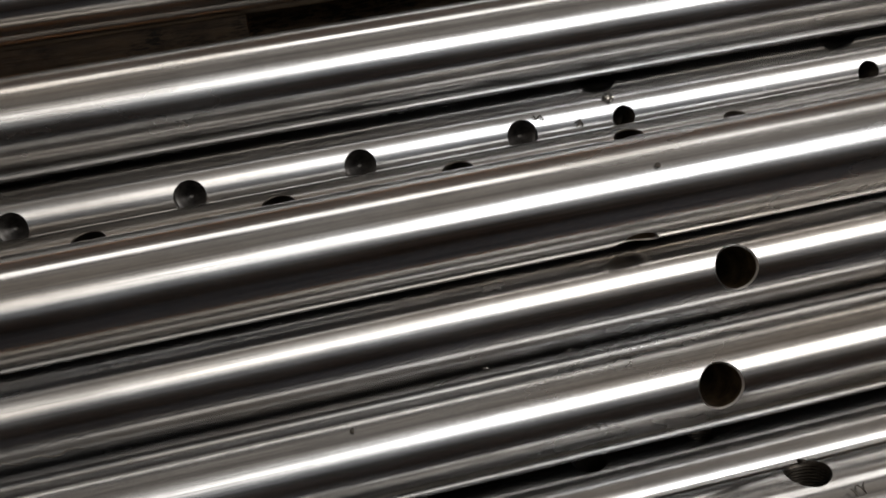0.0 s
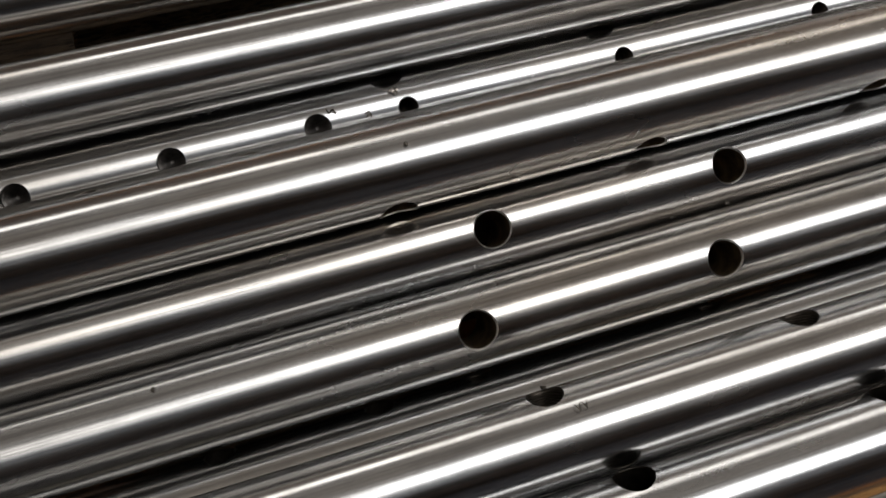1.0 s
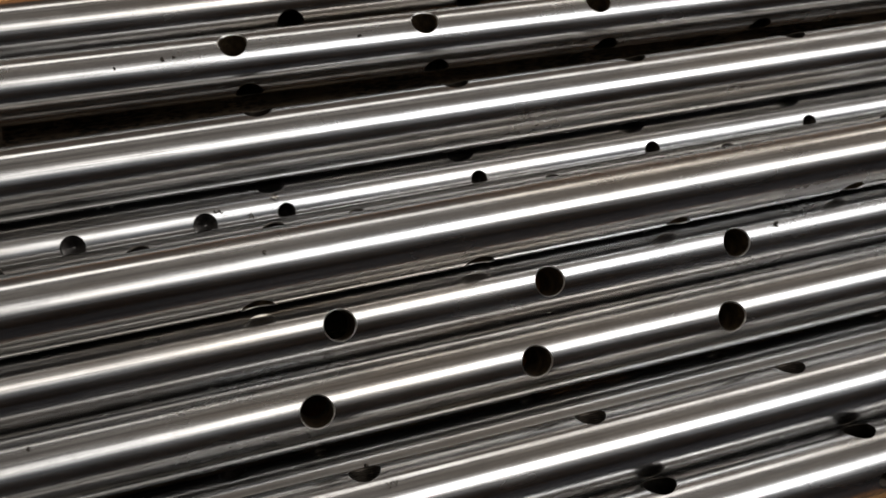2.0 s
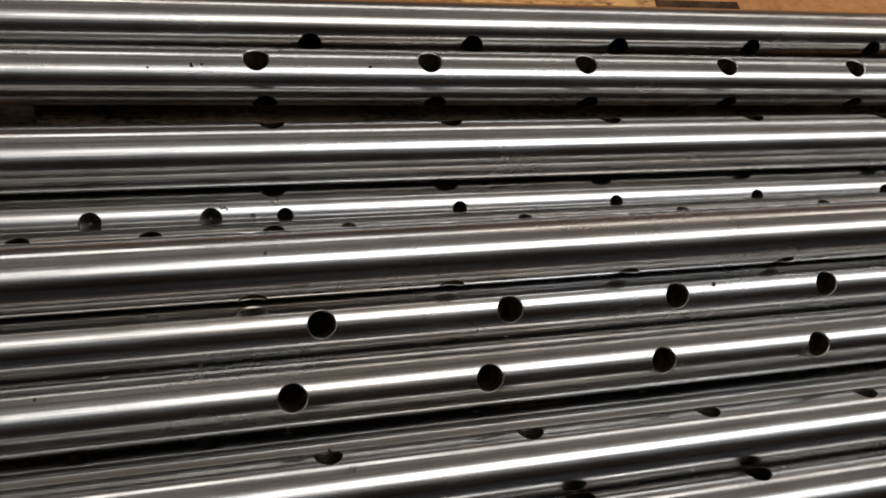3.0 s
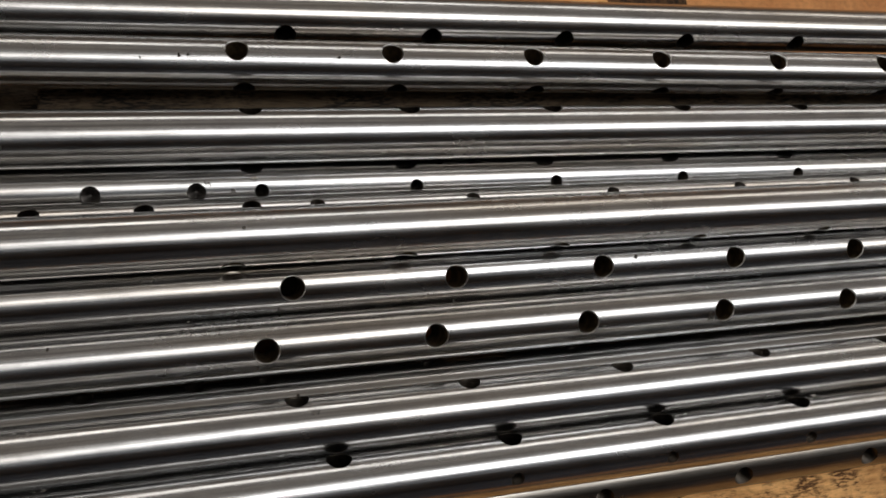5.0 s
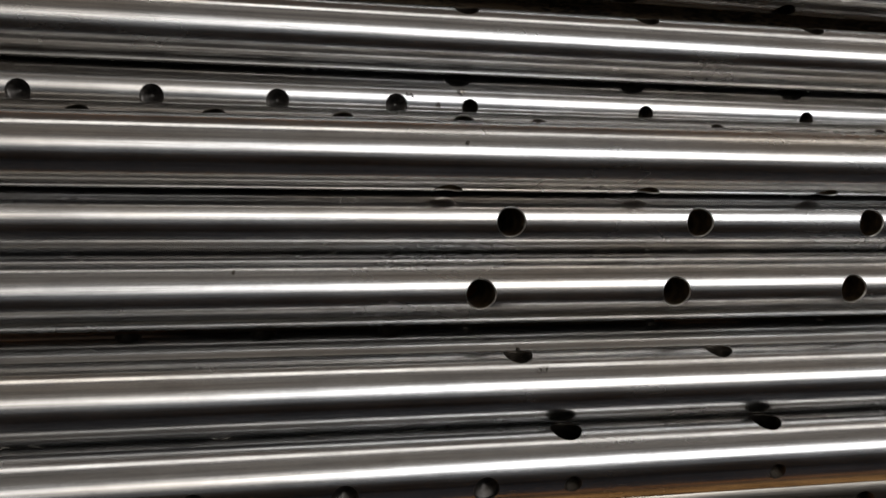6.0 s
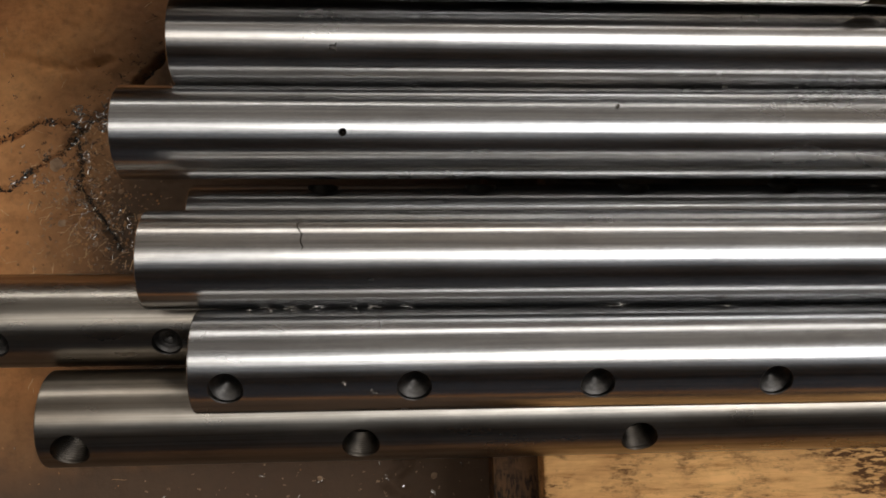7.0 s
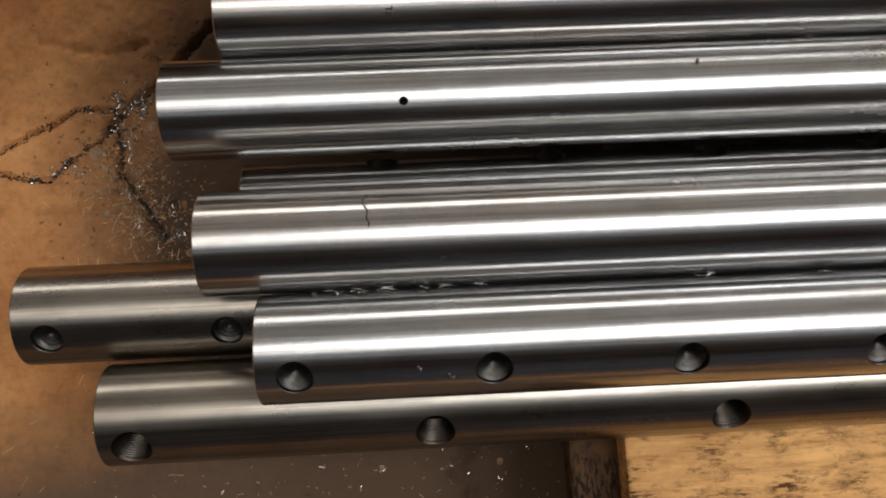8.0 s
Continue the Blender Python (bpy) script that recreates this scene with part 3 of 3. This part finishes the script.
DARK_CHIP, BRIGHT_CHIP = "tiny dark oily metal chip lying on a steel bar", "small bright curled metal chip lying on a steel bar"
for n, (key, x, angle, length, rad, bright) in enumerate((
        ("Y", 0.150, -3, 0.0058, 0.0010, True), ("Y", 0.1087, -12, 0.007, 0.0005, False), ("Y", 0.131, -28, 0.005, 0.0004, False),
        ("B", 0.578, -34, 0.009, 0.0005, False), ("B", 0.582, -38, 0.006, 0.0005, False), ("D", 0.169, 72, 0.004, 0.0007, False),
        ("D", 0.1802, 18, 0.008, 0.0003, False), ("Z", 0.1333, -3, 0.0022, 0.0007, False), ("Q", 0.0899, -14.5, 0.003, 0.0007, False),
        ("Q", 0.098, -12.7, 0.002, 0.0006, False), ("Q", 0.0558, -20, 0.0018, 0.0005, False), ("Q", 0.2376, -14, 0.003, 0.0004, False),
        ("A", 0.5086, -5, 0.004, 0.0005, False), ("B", 0.085, 60, 0.004, 0.0004, True), ("B", 0.3213, 70, 0.007, 0.0005, True),
        ("D", 0.552, -34, 0.008, 0.0003, True), ("B", -0.023, 15, 0.0022, 0.0005, False), ("A", -0.1765, -27, 0.005, 0.0003, False),
        ("F", -0.2179, 66, 0.003, 0.0004, True), ("F", -0.207, 64, 0.0045, 0.0003, True), ("F", -0.196, 66, 0.004, 0.0003, True),
        ("F", 0.0265, 66, 0.005, 0.0003, True), ("F", 0.669, 70, 0.009, 0.0005, True), ("B", 0.044, 66, 0.003, 0.0003, True),
        ("B", -0.12, 40, 0.002, 0.0003, True), ("F", -0.17, -30, 0.003, 0.0002, True), ("F", -0.155, -42, 0.005, 0.0002, True))):
    chip(key, x, angle, length, rad, 100 + n, CHIP if bright else DARKCHIP, BRIGHT_CHIP if bright else DARK_CHIP)


def strand(name, points, rad, mat, label):
    verts, faces = [], []
    tube(points, rad, verts, faces)
    return tagged(new(name, mesh_of(name, verts, faces, mat, 60)), label, "swarf", "chips on the bars")


def bar_path(key, spots, lift):
    out = []
    for x, angle in spots:
        m = on_bar(key, x, angle)
        out.append(tuple(m @ Vector((0, 0, lift))))
    return out


strand("swarf_strand", bar_path("D", [(-0.1925, 43), (-0.1905, 38), (-0.1932, 32), (-0.1925, 26), (-0.1905, 18), (-0.1912, 10), (-0.1898, 3), (-0.1906, -1)], 0.0004),
       0.00028, DARKCHIP, "thin wavy dark swarf strand lying across a steel bar")
strand("swarf_strand", [(-0.178 + 0.004 * i, 0.0773 + 0.0012 * math.sin(i * 1.7), 0.1375 + 0.0008 * math.sin(i * 2.3)) for i in range(11)],
       0.0003, CHIP, "thin wavy bright swarf strand caught between two bars")

for x0, n, seed in ((-0.214, 9, 0.4), (-0.168, 5, 1.9), (-0.142, 3, 0.9), (-0.035, 4, 2.6)):
    strand("swarf_strand", [(x0 + 0.0042 * i, -0.0507 + 0.0010 * math.sin(i * 1.9 + seed), 0.1403 + 0.0009 * math.sin(i * 1.3 + seed)) for i in range(n)],
           0.00018, CHIP, "thin bright swarf strand caught between two bars")


def scattered(name, count, seed, where, low, high, mat, label, category, thick=1.0, bend=1.0):
    """Many small curls of swarf on the earth, in one object."""
    rng = random.Random(seed)
    verts, faces = [], []
    for _ in range(count):
        x, y = where(rng)
        rad = thick * rng.uniform(0.00012, 0.0003)
        base = float(earth_height(np.array([x]), np.array([y]))[0])
        pts = [(x + p[0], y + p[1], base + p[2] * 0.35) for p in curl(rng, rng.uniform(low, high), rad, bend)]
        tube(pts, rad, verts, faces, 4)
    ob = new(name, mesh_of(name, verts, faces, mat, 60))
    return tagged(ob, label, category, kind="stuff")


def along(lines, spread):
    def pick(rng):
        line = rng.choice(lines)
        i = rng.randrange(len(line) - 1)
        k = rng.random()
        (ax, ay), (bx, by) = line[i], line[i + 1]
        return ax + (bx - ax) * k + rng.gauss(0, spread), ay + (by - ay) * k + rng.gauss(0, spread)
    return pick


def patch(x0, x1, y0, y1):
    return lambda rng: (rng.uniform(x0, x1), rng.uniform(y0, y1))


scattered("swarf", 75, 11, along([CRACKS[3][0], CRACKS[3][0], CRACKS[2][0][2:], CRACKS[1][0][1:4]], 0.008), 0.003, 0.011, CHIP, "bright curls of steel swarf along cracks in earth", "swarf", 1.7)
scattered("swarf", 260, 12, along([CRACKS[3][0], CRACKS[1][0]], 0.016), 0.0015, 0.005, CRACKDIRT, "dark oily curls of swarf strewn over brown earth", "swarf")
scattered("swarf", 26, 13, along([[(-0.385, 0.133), (-0.372, 0.133)]], 0.005), 0.006, 0.014, CHIP, "tangle of bright swarf beside a bar's end", "swarf", 1.8)
scattered("swarf", 70, 14, patch(-0.60, -0.28, -0.25, 0.30), 0.001, 0.004, CHIP, "sparse bright slivers of swarf on brown earth", "swarf")
scattered("swarf", 60, 15, patch(-0.36, -0.06, -0.26, -0.12), 0.0015, 0.007, CHIP, "sparse bright swarf on oily, shade-toned earth beside the pallet", "swarf")
scattered("crack_dirt", 1500, 19, along([CRACKS[0][0], CRACKS[1][0], CRACKS[1][0], CRACKS[2][0], CRACKS[3][0]], 0.0011), 0.0015, 0.005, CRACKDIRT, "black dirt and trodden swarf packed into cracks", "dirt", 1.5)
scattered("grit", 500, 17, along([CRACKS[3][0], CRACKS[3][0], [(-0.40, 0.06), (-0.34, 0.02)], [(-0.33, -0.16), (-0.08, -0.16)]], 0.022), 0.0008, 0.0028, PEBBLE, "fine grit and dry chips strewn over oily, shade-toned earth", "grit", 1.6)
scattered("swarf", 120, 18, along([CRACKS[3][0], [(-0.39, 0.08), (-0.35, 0.02)]], 0.012), 0.002, 0.006, CHIP, "fine bright swarf crumbs trodden into dark earth", "swarf")
scattered("swarf", 120, 16, patch(-0.62, -0.06, -0.26, 0.30), 0.001, 0.005, CRACKDIRT, "sparse dark slivers of swarf on brown earth", "swarf")


# dry fibres and shavings trodden into the earth
STRAW = plain_mat("dry_fibre", (0.30, 0.16, 0.07), (0.70, 0.45, 0.23), 60.0, 0.8)
CRUMB = plain_mat("earth_crumb", (0.20, 0.098, 0.042), (0.50, 0.25, 0.10), 45.0, 0.9)


def crumbs(count, seed, where, low, high, label):
    """Small uneven lumps of earth lying on the ground, in one object."""
    rng = random.Random(seed)
    verts, faces = [], []
    for _ in range(count):
        x, y = where(rng)
        size = low + (high - low) * rng.random() ** 3
        z = float(earth_height(np.array([x]), np.array([y]))[0]) + size * 0.2
        base, turn = len(verts), rng.uniform(0, 6.28)
        for k in range(5):
            a = turn + k * 1.257
            d = size * rng.uniform(0.6, 1.15)
            verts.append((x + d * math.cos(a), y + d * math.sin(a), z + size * rng.uniform(-0.25, 0.15)))
        verts += [(x, y, z + size * rng.uniform(0.4, 0.75)), (x, y, z - size * 0.6)]
        for k in range(5):
            faces += [(base + k, base + (k + 1) % 5, base + 5), (base + (k + 1) % 5, base + k, base + 6)]
    return tagged(new("earth_crumbs", mesh_of("earth_crumbs", verts, faces, CRUMB)), label, "earth", kind="stuff")


crumbs(900, 31, along([CRACKS[3][0], CRACKS[3][0], [(-0.40, 0.09), (-0.33, 0.01)], CRACKS[1][0][:4], [(-0.43, 0.07), (-0.36, 0.0)]], 0.018), 0.0004, 0.0021, "brown crumbs of earth beside a crack")
crumbs(320, 32, patch(-0.60, -0.06, -0.26, 0.28), 0.0003, 0.0012, "sparse brown crumbs of earth on the floor")
scattered("straw", 170, 21, patch(-0.62, -0.27, -0.25, 0.30), 0.003, 0.010, STRAW, "pale dry fibres and shavings strewn over brown earth", "straw", 1.1, 0.2)
scattered("straw", 150, 22, along([CRACKS[3][0], [(-0.41, 0.085), (-0.36, 0.015)], [(-0.43, 0.05), (-0.35, 0.0)]], 0.017), 0.003, 0.009, STRAW, "pale dry fibres and shavings beside a crack", "straw", 1.2, 0.25)


def stone(x, y, size, seed):
    rng = random.Random(seed)
    bm = bmesh.new()
    bmesh.ops.create_icosphere(bm, subdivisions=2, radius=size)
    for v in bm.verts:
        v.co *= 1 + 0.35 * noise.noise(v.co * (1.1 / size) + Vector((seed, 0, 0)))
        v.co.z *= 0.5
    ob = new("stone_chip", bm_mesh("stone_chip", bm, PEBBLE))
    ob.location = (x, y, float(earth_height(np.array([x]), np.array([y]))[0]) + size * 0.15)
    ob.rotation_euler = (0, 0, rng.uniform(0, 6))
    return tagged(ob, "small pale stone chip lying on brown earth", "stone", "stones on the earth")


for n, (x, y, size) in enumerate(((-0.406, 0.092, 0.0055), (-0.352, 0.118, 0.006), (-0.365, 0.112, 0.004), (-0.398, 0.045, 0.003), (-0.396, 0.064, 0.002),
                                  (-0.355, 0.07, 0.0022), (-0.335, 0.012, 0.003), (-0.37, 0.028, 0.0022), (-0.34, 0.05, 0.002), (-0.2, -0.15, 0.002), (-0.115, -0.15, 0.0025))):
    stone(x, y, size, n)
